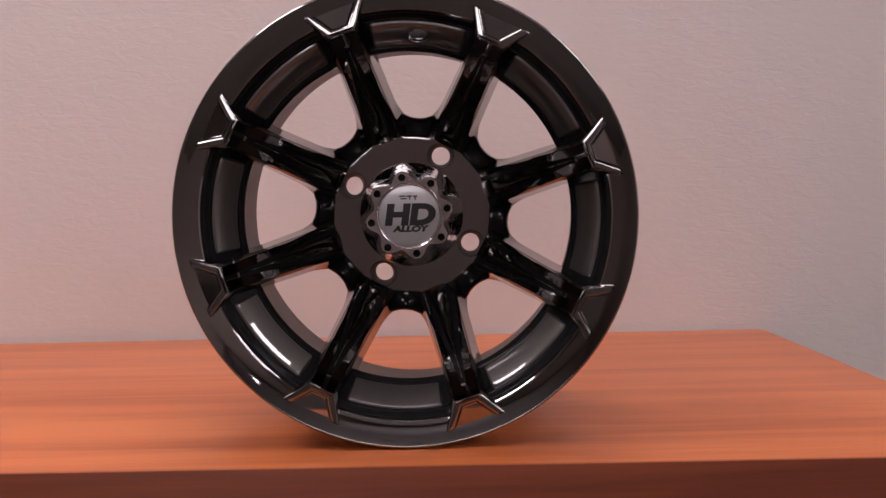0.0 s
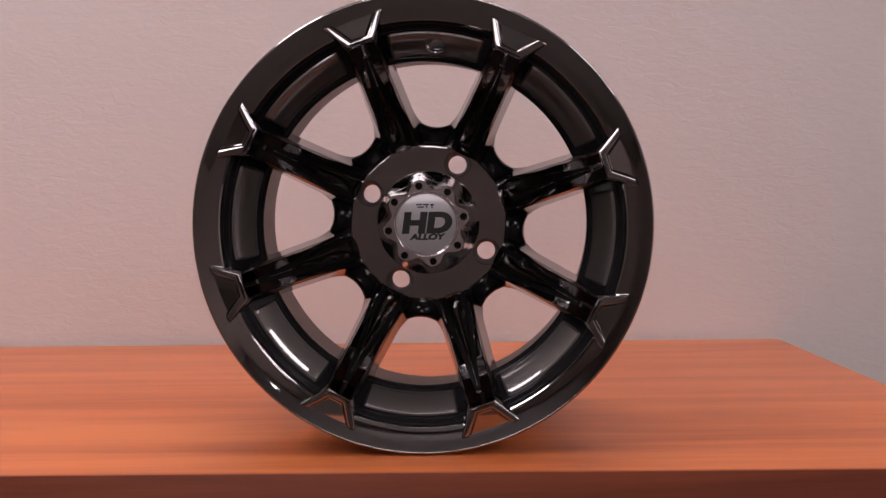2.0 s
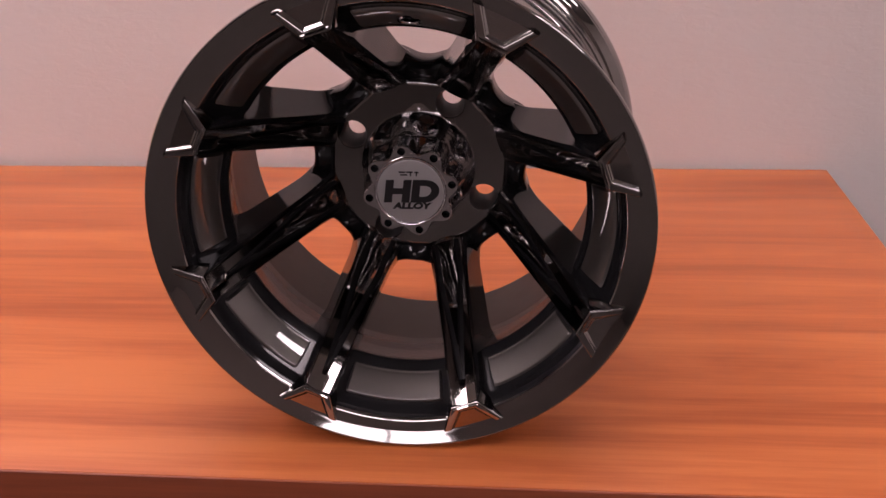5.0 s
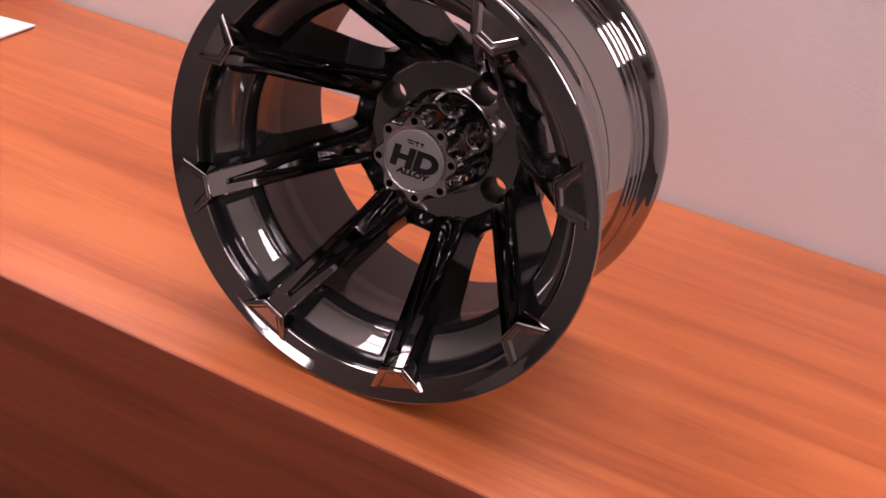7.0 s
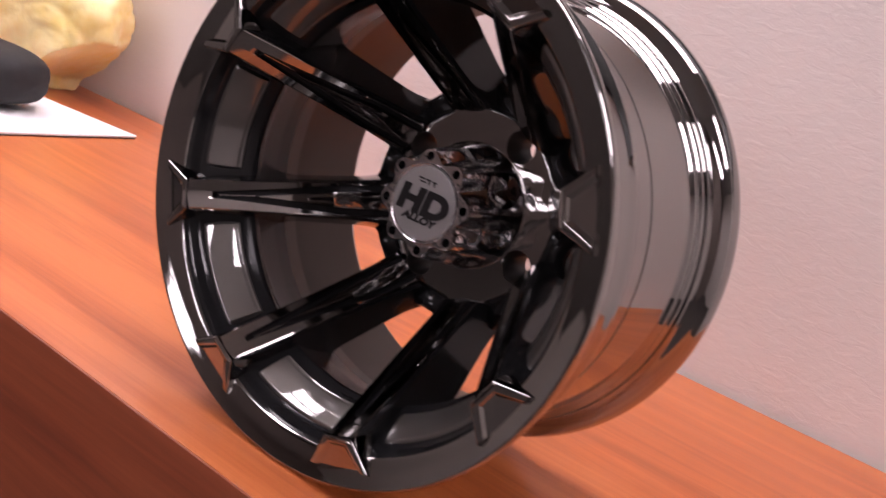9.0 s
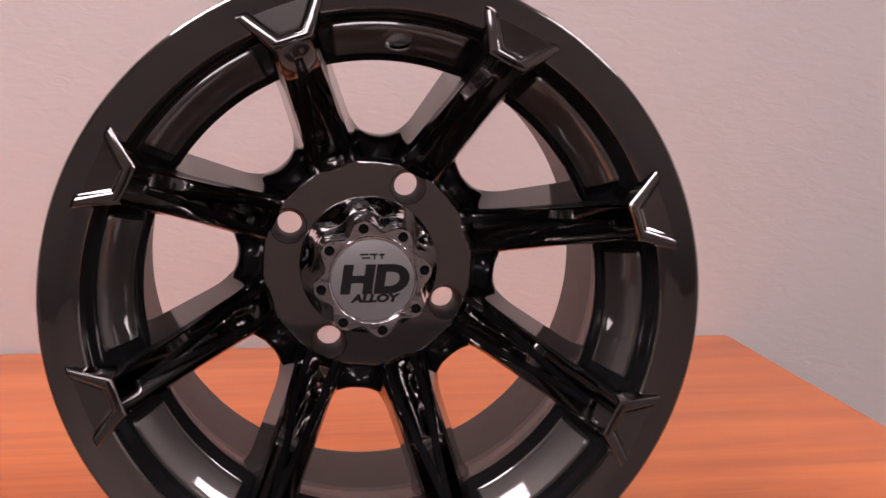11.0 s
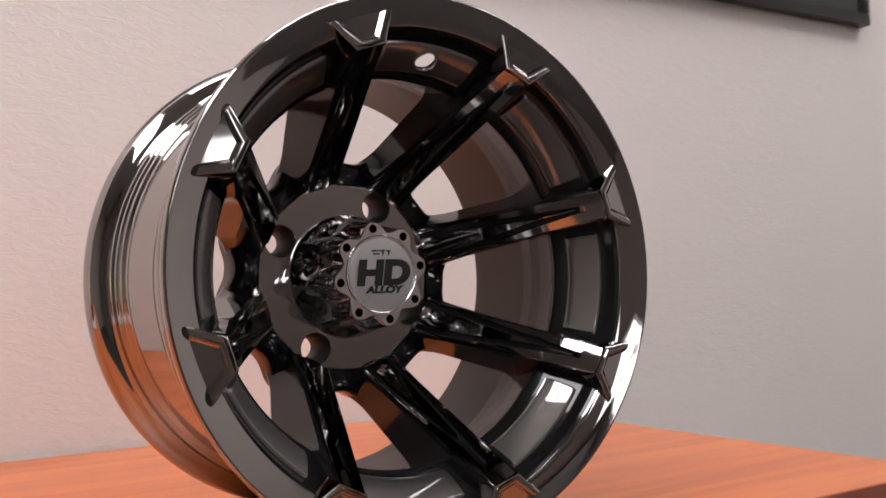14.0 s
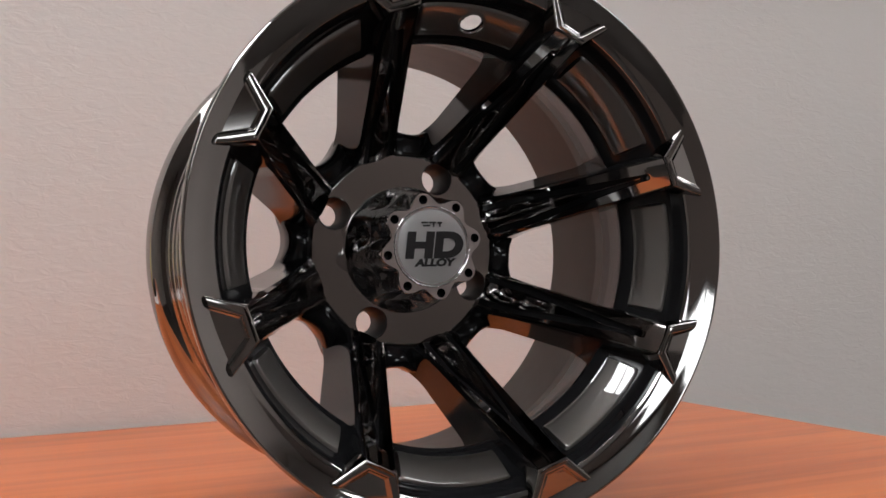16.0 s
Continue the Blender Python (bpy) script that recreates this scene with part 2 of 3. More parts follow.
BARREL = [
    (0.1636, -0.0004), (0.1648, 0.0008), (0.1652, 0.0035), (0.1646, 0.008), (0.1592, 0.0125), (0.1540, 0.0145),      # front flange
    (0.1515, 0.018), (0.1535, 0.044), (0.1549, 0.0495), (0.1545, 0.0535), (0.1415, 0.0580),      # bead seat, then the well
    (0.1405, 0.070), (0.1425, 0.100), (0.1462, 0.148), (0.1492, 0.1510), (0.1497, 0.154),       # long even slope up to the rear hump
    (0.1478, 0.1570), (0.1508, 0.160), (0.1513, 0.1665), (0.1530, 0.1692), (0.1570, 0.1705),     # rear seat
    (0.1608, 0.1728), (0.1636, 0.1762), (0.1652, 0.1808), (0.1655, 0.1850), (0.1643, 0.1888), (0.1615, 0.1908), (0.1560, 0.1900), (0.1490, 0.1850),   # rolled rear flange
    (0.1400, 0.1735), (0.1378, 0.1690), (0.1370, 0.104), (0.1340, 0.091), (0.1312, 0.076), (0.1262, 0.0560), (0.1233, 0.0515), (0.1228, 0.0475),       # inside, back to front
    (0.1262, 0.0418), (0.1400, 0.0215), (0.1425, 0.0175), (0.1446, 0.0110), (0.1457, 0.0092), (0.1468, 0.0073), (0.1484, 0.0065), (0.1520, 0.0052),
    (0.1556, 0.0037), (0.1588, 0.0020), (0.1614, 0.0007),
]


def barrel():
    bm = lathe(fillet(BARREL, 0.0016, 3), 360)
    for f in bm.faces:
        c = f.calc_center_median()
        r = math.hypot(c.x, c.z)
        if 0.088 < c.y < 0.171 and r < 0.1425:
            f.material_index = 1
        elif 0.0430 < c.y <= 0.088 and r < 0.1365:
            # undercut behind the pads: its dark reflection is put in as black
            f.material_index = 2
        elif 0.0082 < c.y < 0.0430 and r < 0.1466:
            # groove between lip and pads, darkened as if it mirrored the wheel's inside
            f.material_index = 3
    return bm


def along(line, s):
    """A place on a line of (s, r, y) stations."""
    for (s0, r0, y0), (s1, r1, y1) in zip(line, line[1:]):
        if s <= s1:
            k = (s - s0) / (s1 - s0)
            return Vector((r0 + (r1 - r0) * k, y0 + (y1 - y0) * k))
    return Vector(line[-1][1:])


SPOKE_BACK = [(0.0, 0.1420, 0.008), (0.08, 0.1380, 0.032), (0.16, 0.1345, 0.056), (0.24, 0.1345, 0.084), (0.34, 0.1270, 0.0940), (1.0, 0.0730, 0.1515)]


def spoke_bm():
    """A deep blade: a face with two grooves that part towards the hub, and drafted sides that widen to the back."""
    bm = bmesh.new()
    rows = 60
    tip, foot = Vector((0.1372, -0.0002)), Vector((0.0640, 0.1235))
    run = (foot - tip).normalized()
    front = Vector((-run.y, run.x))
    if front.y > 0:
        front = -front
    grid = []
    for i in range(rows + 1):
        s = i / rows
        p = tip.lerp(foot, s)
        b = along(SPOKE_BACK, s)
        hw = 0.0094 + 0.0036 * s
        flare = 0.004 * max(0.0, 1 - abs(s - 0.24) / 0.12) ** 2 + 0.009 * max(0.0, (s - 0.72) / 0.28) ** 2
        hb = hw + 0.0058 + flare
        line, left, right = [], [], []
        grow = min(1.0, s / 0.12)
        for k, g in ((1.0, 0.97), (0.97, 1.0), (0.6, 0.66), (0.14, 0.28), (0.10, 0.24), (0.03, 0.03)):
            q = p.lerp(b, k)
            w = hw + (hb - hw) * g * grow
            left.append((q, -w))
            right.append((q, w))
        c = 0.66 * hw * min(1.0, max(0.0, (s - 0.15)) / 0.60)
        g = 0.0023
        deep = 0.0034 * max(0.0, min(1, (s - 0.13) / 0.03)) * (1 - 0.8 * max(0.0, (s - 0.8) / 0.2))
        half = [(hw, -0.0007), (hw - 0.0004, -0.0002), (hw - 0.0010, 0.0), (c + g, 0.0), (c + 0.72 * g, -deep), (max(c - 0.72 * g, 0.0003), -deep),
                (max(c - g, 0.0002), 0.0 if c > g else -deep), (0.0, 0.0 if c > g else -deep)]
        half = [(w, z + 0.0007 * (1 - (w / hw) ** 2)) for w, z in half]
        face = [(p + front * z, -w) for w, z in half] + [(p + front * z, w) for w, z in half[-2::-1]]
        for q, w in left + face + right[::-1]:
            line.append(bm.verts.new((q.x, q.y, w)))
        grid.append(line)
    n = len(grid[0])
    for a, b in zip(grid, grid[1:]):
        for j in range(n):
            f = bm.faces.new((a[j], a[(j + 1) % n], b[(j + 1) % n], b[j]))
            if j - 6 in (3, 4, 8, 9) and a is not grid[0] and grid.index(a) > 8:
                f.material_index = 1       # black paint in the grooves
            elif (j < 5 or j >= n - 6) and grid.index(a) > 1 and j not in (0, n - 2):
                f.material_index = 2       # glossy flanks, near black in place of the chrome's dark reflections
    bm.faces.new(grid[0])
    bm.faces.new(grid[-1][::-1])
    return bm


def tip_bm():
    """The flared claw that ends a spoke on the lip: a sunk face between raised edges."""
    bm = bmesh.new()
    ri, ro, ai, ao = 0.1356, 0.1550, radians(4.05), radians(7.9)

    def at(r, a, y):
        return Vector((r * math.cos(a), y, r * math.sin(a)))
    yi, yo, yl = 0.0004, 0.0016, 0.0047       # inner end, arms, and the open outer end that sinks into the lip
    half_loops = (
        (at(ri + 0.0052, ai * 0.56, 0.0024), at(ro - 0.0004, ao * 0.70, 0.0032), at(ro - 0.0004, ao * 0.66, yl)),
        (at(ri + 0.0038, ai * 0.64, yi), at(ro - 0.0002, ao * 0.80, yo), at(ro - 0.0002, ao * 0.76, yl)),
        (at(ri, ai, yi), at(ro, ao, yo), at(ro, ao * 0.78, yl)),
        (at(ri - 0.001, ai * 1.2, 0.012), at(ro + 0.001, ao * 1.06, 0.0060), at(ro + 0.001, ao * 0.80, 0.0062)),
        (at(ri, ai * 1.2, 0.018), at(ro, ao, 0.010), at(ro, ao * 0.80, 0.010)))
    loops = [[bm.verts.new((v.x, v.y, -v.z)) for v in h] + [bm.verts.new(v) for v in h[::-1]] for h in half_loops]
    bm.faces.new(loops[0])
    for a, b in zip(loops, loops[1:]):
        for i in range(6):
            bm.faces.new((a[i - 1], a[i], b[i], b[i - 1]))
    bm.faces.new(loops[-1][::-1])
    proud = [v for l in loops[:3] for v in (l[0], l[1], l[4], l[5])]
    ridge = [e for e in bm.edges if e.verts[0] in proud and e.verts[1] in proud and any(e.verts[0] in l and e.verts[1] in l for l in loops)]
    bmesh.ops.bevel(bm, geom=ridge, offset=0.0011, segments=4, profile=0.5, affect="EDGES")
    return bm


VALVE = (0.1332, 0.0297)      # radius and depth of the valve hole


def cut(ob, tool):
    """Takes the tool's shape out of the object's mesh, and removes the tool."""
    mod = ob.modifiers.new("cut", "BOOLEAN")
    mod.object, mod.solver = tool, "EXACT"
    me = bpy.data.meshes.new_from_object(ob.evaluated_get(bpy.context.evaluated_depsgraph_get()))
    ob.modifiers.clear()
    ob.data = me
    me.set_sharp_from_angle(angle=radians(30))
    bpy.data.objects.remove(tool)


def panel_bm(hole=False):
    """A raised pad with rounded edges on the cone between two spokes; one has the valve hole."""
    bm = bmesh.new()
    n, m, half = (72, 32, 14.8) if hole else (36, 30, 14.8)
    grid = {}
    for i in range(n + 1):
        for j in range(m + 1):
            u, v = i / n, j / m
            a = radians(-half + 2 * half * u)
            p = Vector((0.1402, 0.0192)).lerp(Vector((0.1260, 0.0402)), v)
            du = min(u, 1 - u) * 2 * radians(half) * 0.134
            dv = min(v, 1 - v) * 0.031
            d = min(du, dv)
            d = max(0.0, d - 0.35 * max(0.0, 0.004 - du) * max(0.0, 0.004 - dv) / 0.004)
            h = -0.0024 + 0.0028 * min(1.0, d / 0.0018) ** 0.6 + 0.0012 * (1 - (2 * v - 1) ** 2) - 0.0004 * math.exp(-((v - 0.88) / 0.03) ** 2)
            r, y = p.x - 0.81 * h, p.y - 0.59 * h
            grid[i, j] = bm.verts.new((r * math.cos(a), y, r * math.sin(a)))
    centre = Vector((VALVE[0], VALVE[1], 0))
    if hole:
        for v in bm.verts:
            d = v.co - centre
            if 0 < d.length < 0.0088:
                v.co = centre + d * (0.0062 + (d.length / 0.0088) * 0.0026) / d.length
    for i in range(n):
        for j in range(m):
            if hole and all((grid[i + k, j + l].co - centre).length < 0.0078 for k in (0, 1) for l in (0, 1)):
                continue
            bm.faces.new((grid[i, j], grid[i + 1, j], grid[i + 1, j + 1], grid[i, j + 1]))
    for v in [v for v in bm.verts if not v.link_faces]:
        bm.verts.remove(v)
    rim = [e for e in bm.edges if e.is_boundary and (e.verts[0].co - centre).length > 0.0095]
    ext = bmesh.ops.extrude_edge_only(bm, edges=rim)
    for v in [g for g in ext["geom"] if isinstance(g, bmesh.types.BMVert)]:
        q = Vector((v.co.x, 0, v.co.z)).normalized() * 0.004
        v.co += q
    return bm


HUB_Y = 0.1275


def hub_bm():
    bm = bmesh.new()
    holes = [[(0.055 * math.cos(radians(PHI + 45 + 90 * k)) + dx, 0.055 * math.sin(radians(PHI + 45 + 90 * k)) + dz) for dx, dz in circle(0.0117, 32)] for k in range(4)]
    N = 360

    def outline(fac, off):
        pts = []
        for k in range(N):
            a = 2 * math.pi * k / N
            b = a - radians(PHI + 22.5)
            swell = 0.022 * (0.5 - 0.5 * math.cos(8 * b)) ** 1.3      # the windows end in a round hollow
            reach = max(0.0, (fac - 0.069) / 0.0127)
            pts.append((a, fac * (1 + off * math.cos(8 * b)) + reach * 0.012 * (1 - math.exp(-swell / 0.012))))
        return pts
    face = [(r * math.cos(a), r * math.sin(a)) for a, r in outline(0.0642, -0.025)]
    loops = plate(bm, face, holes, HUB_Y)
    walls = []
    for fac, off, y, wob in ((0.0656, -0.025, HUB_Y, 0.0), (0.0662, -0.026, 0.1278, 0.0002), (0.0668, -0.028, 0.1284, 0.0006), (0.0674, -0.028, 0.1296, 0.0010), (0.0690, -0.022, 0.1302, 0.0018),
                             (0.0712, -0.012, 0.1290, 0.0030), (0.0736, -0.004, 0.1280, 0.0036), (0.0760, 0.0, 0.1278, 0.0036), (0.0782, 0.0, 0.1286, 0.0030),
                             (0.0799, 0.0, 0.1304, 0.0020), (0.0810, 0.0, 0.1335, 0.0008), (0.0814, 0.0, 0.138, 0.0), (0.0814, 0.0, 0.150, 0.0), (0.070, 0.0, 0.154, 0.0)):
        ring = []
        for a, r in outline(fac, off):
            b = a - radians(PHI + 22.5)
            yy = y - wob * (0.8 * math.cos(8 * b) + 0.35 * math.cos(16 * b))
            ring.append((r * math.cos(a), yy, r * math.sin(a)))
        walls.append(ring)
    last = sleeve(bm, loops[0], walls)
    back = plate(bm, [(v.co.x, v.co.z) for v in last], [[(0.055 * math.cos(radians(PHI + 45 + 90 * k)) + dx, 0.055 * math.sin(radians(PHI + 45 + 90 * k)) + dz)
                                                         for dx, dz in circle(0.0078, 32)] for k in range(4)] + [circle(0.035, 48)], 0.154)
    for k in range(4):
        cx, cz = 0.055 * math.cos(radians(PHI + 45 + 90 * k)), 0.055 * math.sin(radians(PHI + 45 + 90 * k))
        end = sleeve(bm, loops[1 + k], [[(cx + dx, y, cz + dz) for dx, dz in circle(r, 32)] for r, y in ((0.0112, HUB_Y), (0.0108, HUB_Y + 0.0005), (0.0104, HUB_Y + 0.005), (0.0080, HUB_Y + 0.0105), (0.0078, 0.154))])
    bmesh.ops.remove_doubles(bm, verts=bm.verts[:], dist=0.00002)
    for f in bm.faces:
        c = f.calc_center_median()
        for k in range(4):
            d = math.hypot(c.x - 0.055 * math.cos(radians(PHI + 45 + 90 * k)), c.z - 0.055 * math.sin(radians(PHI + 45 + 90 * k)))
            if d < 0.0109 and c.y > HUB_Y + 0.0004:
                # inside of a lug hole, its shade given by colour
                f.material_index = 1
        if math.hypot(c.x, c.z) > 0.0660:
            # hub edge: dark reflections put into the colour
            f.material_index = 2
    return bm


CAP_Y = 0.0758
LOBE = 10.0      # angle of the cap's first lobe


def cap_bm():
    bm = bmesh.new()
    N = 192

    def ring(t):
        pts = []
        for k in range(N):
            a = 2 * math.pi * k / N
            g = (0.5 - 0.5 * math.cos(8 * (a - radians(LOBE)))) ** 1.2
            scoop = min(1.0, t / 0.12) ** 0.8 * (0.55 + 0.45 * t) + 0.35 * math.exp(-((t - 0.30) / 0.10) ** 2) - 0.25 * math.exp(-((t - 0.55) / 0.12) ** 2)
            r = 0.0425 - 0.0078 * t ** 0.9 - 0.0066 * scoop * g
            pts.append((r * math.cos(a), r * math.sin(a)))
        return pts
    holes = [[(0.0302 * math.cos(radians(LOBE + 45 * k)) + dx, 0.0302 * math.sin(radians(LOBE + 45 * k)) + dz) for dx, dz in circle(0.0029, 20)] for k in range(8)]
    rim = ring(1.0)
    loops = plate(bm, [(x * 0.985, z * 0.985) for x, z in rim], holes, CAP_Y)
    walls = [[(x, CAP_Y + 0.0008, z) for x, z in rim]]
    for t, y in [(k / 24, 0.1235 - 0.0462 * k / 24) for k in range(23, -1, -1)]:
        walls.append([(x, y, z) for x, z in ring(t)])
    walls.append([(0.0432 * math.cos(2 * math.pi * k / N), 0.1255, 0.0432 * math.sin(2 * math.pi * k / N)) for k in range(N)])
    walls.append([(0.0432 * math.cos(2 * math.pi * k / N), 0.1290, 0.0432 * math.sin(2 * math.pi * k / N)) for k in range(N)])
    sleeve(bm, loops[0], walls)
    for k in range(8):
        cx, cz = 0.0302 * math.cos(radians(LOBE + 45 * k)), 0.0302 * math.sin(radians(LOBE + 45 * k))
        before = set(bm.faces)
        end = sleeve(bm, loops[1 + k], [[(cx + dx, CAP_Y + 0.008, cz + dz) for dx, dz in circle(0.0027, 20)]])
        bm.faces.new(end)
        for f in set(bm.faces) - before:
            f.material_index = 1
    return bm


def lettering(name, text, size, x, z, y, material, parent, shear=0.0, stretch=1.0, label=""):
    cu = bpy.data.curves.new(name, "FONT")
    cu.body, cu.size, cu.align_x, cu.align_y, cu.extrude, cu.shear = text, size, "CENTER", "CENTER", 0.00015, shear
    cu.offset = size * 0.06
    tmp = new(name, cu)
    dg = bpy.context.evaluated_depsgraph_get()
    me = bpy.data.meshes.new_from_object(tmp.evaluated_get(dg))
    bpy.data.objects.remove(tmp)
    me.materials.clear()
    me.materials.append(material)
    ob = new(name, me)
    ob.parent = parent
    ob.matrix_basis = Matrix.Translation((x, y, z)) @ Matrix.Rotation(radians(90), 4, "X") @ Matrix.Diagonal((stretch, 1, 1, 1))
    return tagged(ob, label)


def alloy_wheel():
    w = thing("alloy_wheel", pose(0, 0, RAD + 0.0012), "glossy black chrome eight-spoke alloy wheel standing upright on the table", "wheel rim")
    rim = part("rim_barrel", barrel(), CHROME, w, "mirror-polished black chrome barrel with two flanges", 30)
    rim.data.materials.append(DULL)
    rim.data.materials.append(GLOSSBLACK)
    rim.data.materials.append(DARKENED_CHROME)
    spoke = mesh_of("spoke", spoke_bm(), CHROME, 14)
    spoke.materials.append(GLOSSBLACK)
    spoke.materials.append(DARKENED_CHROME)
    claw = mesh_of("spoke_tip", tip_bm(), CHROME, 20)
    pad = mesh_of("panel", panel_bm(), SATIN, 50)
    bored = mesh_of("panel", panel_bm(True), SATIN, 50)
    for k in range(8):
        a = PHI + 45 * k
        s = new("spoke", spoke)
        s.parent, s.matrix_basis = w, around(a)
        c = new("spoke_tip", claw)
        c.parent = s
        p = new("panel", bored if k == 1 else pad)
        p.parent, p.matrix_basis = w, around(a + 22.5)
    hub = part("hub", hub_bm(), CHROME, w, "scalloped hub with four lug holes", 30)
    hub.data.materials.append(DEEP)
    hub.data.materials.append(DARKENED_CHROME)
    # the valve hole is bored on a slant through the barrel
    q = around(PHI + 67.5)
    bm = bmesh.new()
    bmesh.ops.create_cone(bm, cap_ends=True, segments=40, radius1=0.0020, radius2=0.0120, depth=0.09)
    tool = new("tool", mesh_of("tool", bm, GLOSSBLACK))
    axis = q.to_3x3().inverted() @ Vector((0.45, 0.85, 0.27))
    tool.matrix_basis = w.matrix_basis @ q @ Matrix.Translation((VALVE[0], VALVE[1], 0)) @ axis.to_track_quat("Z", "Y").to_matrix().to_4x4()
    bpy.context.view_layer.update()
    cut(rim, tool)
    bore = [(0.0086, 0.0008), (0.0082, -0.0010), (0.0072, -0.0018), (0.0064, -0.0010), (0.0066, 0.0014)]
    part("valve_hole", lathe(fillet(bore, 0.0004, 2), 40), CAPMETAL, w, "round chrome-edged valve hole",
         m=q @ Matrix.Translation((VALVE[0], VALVE[1], 0)) @ Vector((0.80, 0.60, 0)).to_track_quat("Y", "Z").to_matrix().to_4x4())
    cap = part("centre_cap", cap_bm(), CAPMETAL, w, "chrome centre cap with eight scalloped lobes", 50)
    cap.data.materials.append(GLOSSBLACK)
    disc = [(0.0001, CAP_Y - 0.0016), (0.010, CAP_Y - 0.0015), (0.018, CAP_Y - 0.0012), (0.0232, CAP_Y - 0.0006), (0.0243, CAP_Y + 0.0006), (0.0001, CAP_Y + 0.0006)]
    label = part("badge", lathe(disc, 96), SILVER, cap, "round brushed silver badge with black lettering", 30)
    part("badge_ring", lathe(fillet([(0.0245, CAP_Y - 0.0004), (0.0256, CAP_Y - 0.0010), (0.0262, CAP_Y + 0.0004), (0.0245, CAP_Y + 0.0004)], 0.0003, 2), 96), CAPMETAL, cap)
    face = CAP_Y - 0.0019
    lettering("lettering", "HD", 0.0215, 0.0, 0.0, face, INK, cap, 0.12, 1.22, "bold black letters")
    lettering("lettering", "ALLOY", 0.0062, 0.0005, -0.0105, face + 0.0002, INK, cap, 0.2, 1.35, "small black letters")
    bm = bmesh.new()
    for x, wd, z, h in ((-0.0052, 0.0048, 0.0152, 0.0011), (0.0002, 0.0045, 0.0152, 0.0011), (0.0050, 0.0030, 0.0150, 0.0012), (-0.0040, 0.0050, 0.0132, 0.0010), (0.0008, 0.0010, 0.0138, 0.0030), (0.0050, 0.0010, 0.0138, 0.0030)):
        bmesh.ops.create_cube(bm, size=1, matrix=Matrix.LocRotScale((x, face + 0.0003, z), None, (wd, 0.0003, h)))
    part("badge_mark", bm, INK, cap)
    # yellow sticker on the barrel
    bm = bmesh.new()
    n = 20
    rings = []
    for k in range(n):
        b = 2 * math.pi * k / n
        a, y = radians(STICKER[0]) + STICKER[2] * math.cos(b), STICKER[1] + STICKER[3] * math.sin(b)
        rings.append([bm.verts.new((r * math.cos(a), y, r * math.sin(a))) for r in (0.1462, 0.1475)])
    for k in range(n):
        bm.faces.new((rings[k - 1][0], rings[k][0], rings[k][1], rings[k - 1][1]))
    bm.faces.new([r[1] for r in rings])
    bm.faces.new([r[0] for r in rings][::-1])
    part("sticker", bm, YELLOW, w, "small oval yellow sticker")
    return w


STICKER = (106.0, 0.128, 0.13, 0.013)
alloy_wheel()


# ---- things on the table and the wall ----
def paper_pad():
    t = thing("paper_pad", pose(-0.748, 0.444, TOP, 0, 0, 11), "white sheets of paper on a dark backing, lying on the table", "paper")
    part("backing", box(-0.299, -0.001, -0.279, -0.001, 0.0, 0.0018, 0.0004, 1), BLACKCLOTH, t, "thin dark backing")
    part("paper_sheet", box(-0.30, 0.0, -0.28, 0.0, 0.002, 0.005, 0.0004, 1), PAPER, t, "white paper")


def glasses_case():
    bm = bmesh.new()
    n, m = 40, 112
    rows = []
    for i in range(n + 1):
        u = -1 + 2 * i / n
        k = (1 - abs(u) ** 3.2) ** (1 / 3.2) if abs(u) < 1 else 0.0
        k = max(k, 0.02)
        row = []
        for j in range(m):
            b = 2 * math.pi * j / m
            cy, cz = math.cos(b), math.sin(b)
            ex = 0.62
            y = 0.066 * k * math.copysign(abs(cy) ** ex, cy)
            z = 0.040 * k * math.copysign(abs(cz) ** ex, cz)
            seam = 0.0016 * (math.exp(-(z / 0.0022) ** 2) + math.exp(-((z + 0.016) / 0.0022) ** 2))
            row.append(bm.verts.new((0.125 * u, y * (1 - seam * 15), z + 0.040)))
        rows.append(row)
    for a, b in zip(rows, rows[1:]):
        for j in range(m):
            bm.faces.new((a[j - 1], a[j], b[j], b[j - 1]))
    bm.faces.new(rows[0])
    bm.faces.new(rows[-1][::-1])
    solo("zip_case", bm, BLACKCLOTH, pose(-0.915, 0.264, TOP + 0.0051, 0, 0, 24), "rounded soft black fabric case lying on the papers", "case", sharp=60)


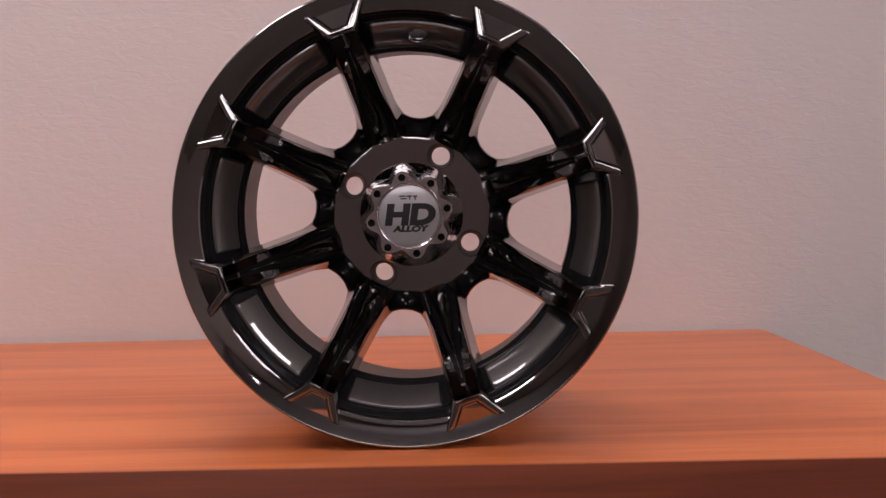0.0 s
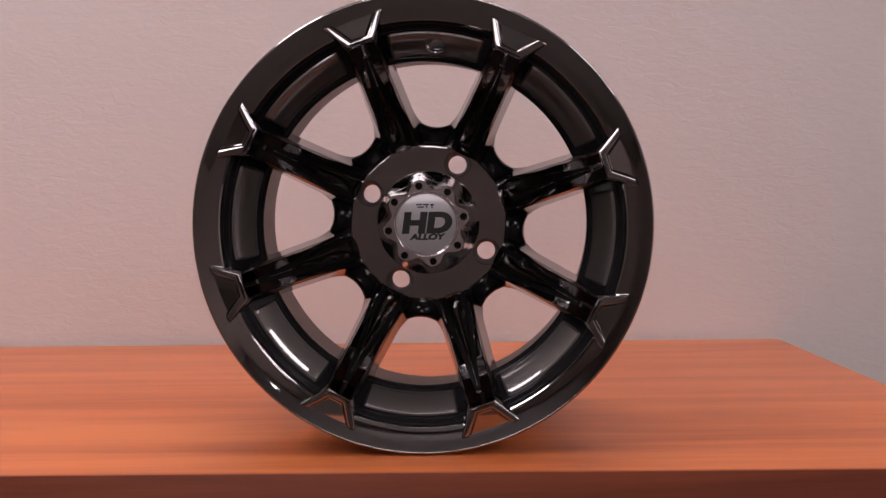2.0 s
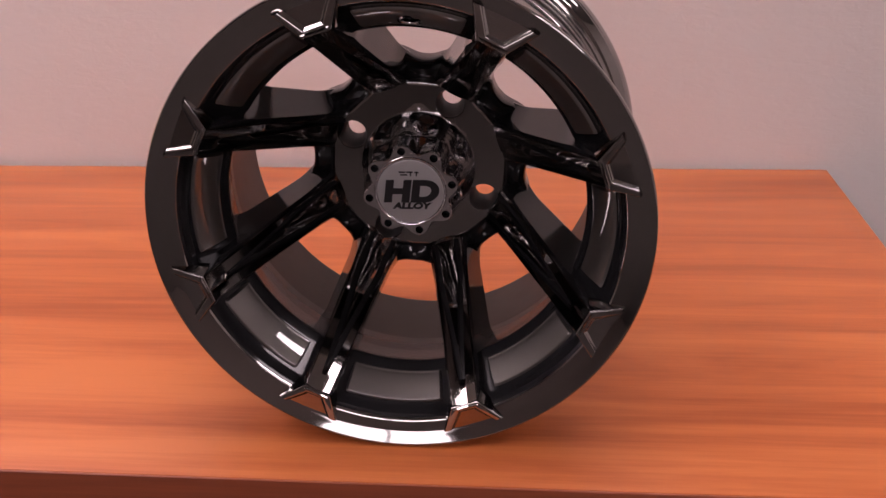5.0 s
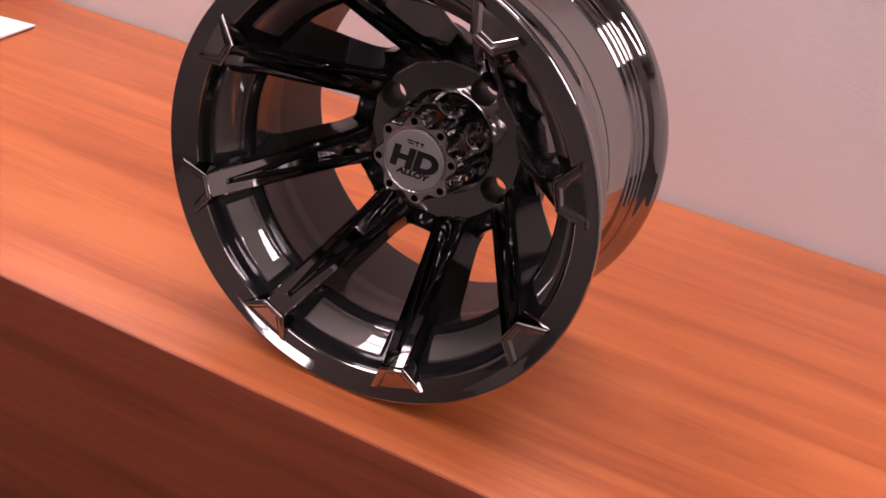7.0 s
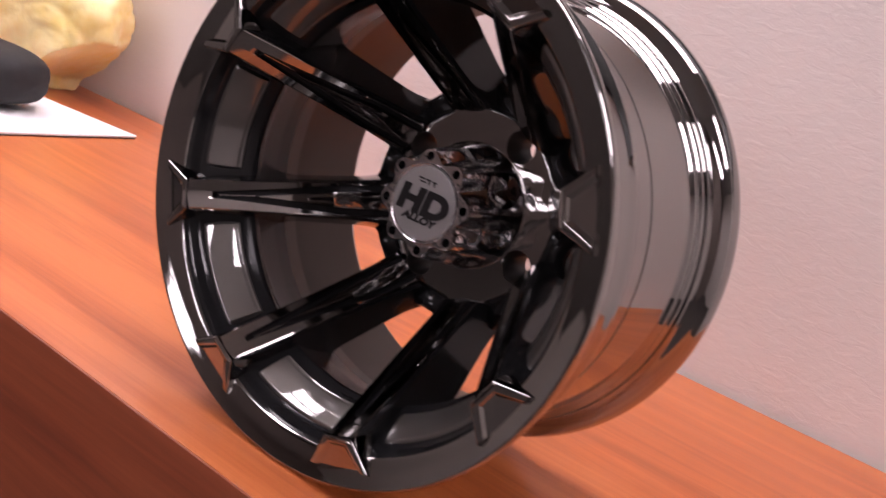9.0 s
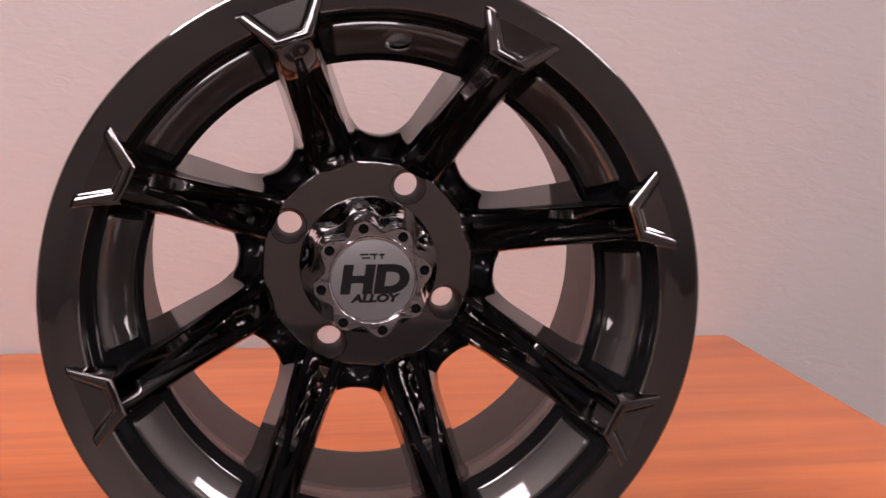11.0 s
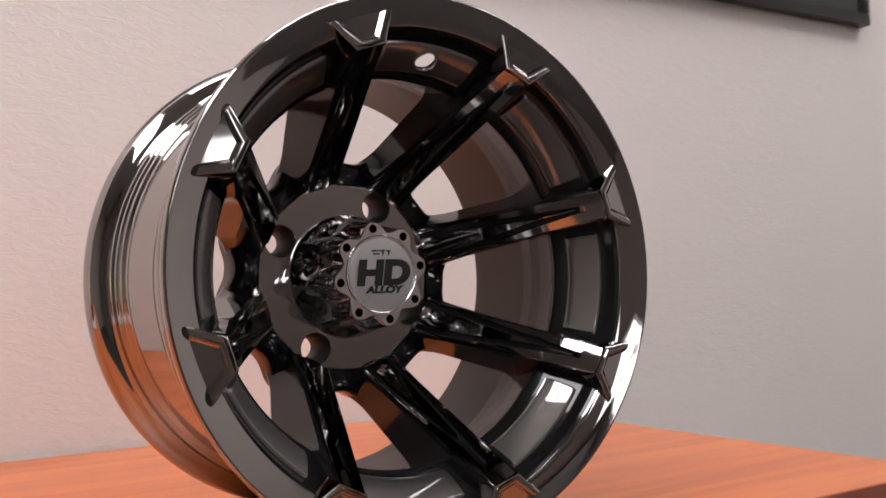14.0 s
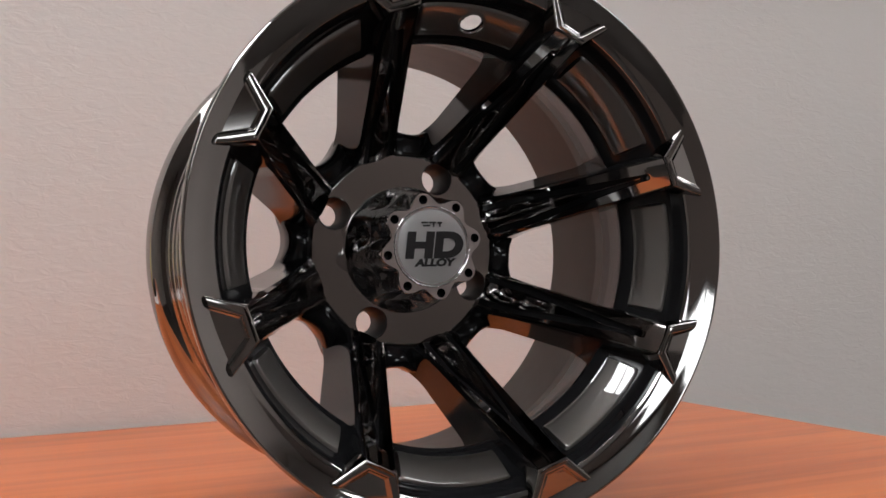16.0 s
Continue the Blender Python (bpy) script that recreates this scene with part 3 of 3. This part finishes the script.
def plastic_bag():
    """A slumped bag: broad bulges, sharp creases that run to a gathered corner, and a flattened foot."""
    bm = bmesh.new()
    bmesh.ops.create_icosphere(bm, subdivisions=6, radius=1)
    for v in bm.verts:
        d = v.co.normalized()
        k = 1 + 0.16 * noise.noise(d * 1.9 + Vector((3, 1, 2)))
        for scale, size in ((1.6, 0.05), (3.0, 0.035)):
            warp = Vector((d.x * 0.7, d.y, d.z * 1.9)) * scale + noise.noise_vector(d * 1.4) * 0.6
            k -= size * (1 - abs(noise.noise(warp))) ** 6
        x, y, z = 0.165 * d.x * k, 0.078 * d.y * k, 0.16 * d.z * k
        if z < -0.02:                    # flat facets that slant in to the foot
            reach = 0.150 - 1.55 * (-0.02 - max(z, -0.1)) + 0.004 * noise.noise(d * 5)
            x = max(-reach, min(reach, x))
        if z < -0.118:
            z = -0.118 + (z + 0.118) * 0.06
        v.co = Vector((x, y, z))
    lo = min(v.co.z for v in bm.verts)
    for v in bm.verts:
        v.co.z -= lo
    t = thing("plastic_bag", pose(-1.045, 0.475, TOP), "crumpled yellow plastic shopping bag standing behind the case", "bag")
    part("body", bm, BAG, t, sharp=80)
    bm = bmesh.new()
    n = 26
    rings = []
    for i in range(n + 1):
        a = math.pi * i / n
        cx, cz = 0.045 * math.cos(a), 0.275 + 0.06 * math.sin(a)
        wd = 0.012 + 0.004 * math.sin(7 * a)
        rings.append([bm.verts.new((cx + sx, sy + 0.006 * math.sin(5 * a), cz)) for sx, sy in ((-0.002, -wd), (0.002, -wd), (0.002, wd), (-0.002, wd))])
    for a, b in zip(rings, rings[1:]):
        for j in range(4):
            bm.faces.new((a[j - 1], a[j], b[j], b[j - 1]))
    bm.faces.new(rings[0])
    bm.faces.new(rings[-1][::-1])
    part("handle", bm, BAG, t)


def wall_board():
    t = thing("wall_board", pose(1.27, WALL, 0.605), "dark board in a thin black frame hanging on the wall", "wall board")
    wd, h, f, d = 1.60, 0.60, 0.022, 0.022
    part("board", box(-wd + f, -f, -0.014, -0.001, f, h - f), BOARD, t, "dark grey board")
    part("frame_bar", box(-wd, 0, -d, -0.0005, 0, f - 0.001, 0.002), FRAMEBLACK, t)
    part("frame_bar", box(-wd, 0, -d, -0.0005, h - f + 0.001, h, 0.002), FRAMEBLACK, t)
    part("frame_bar", box(-f + 0.001, 0, -d, -0.0005, f, h - f, 0.002), FRAMEBLACK, t)
    part("frame_bar", box(-wd, -wd + f - 0.001, -d, -0.0005, f, h - f, 0.002), FRAMEBLACK, t)


paper_pad()
glasses_case()
plastic_bag()
wall_board()
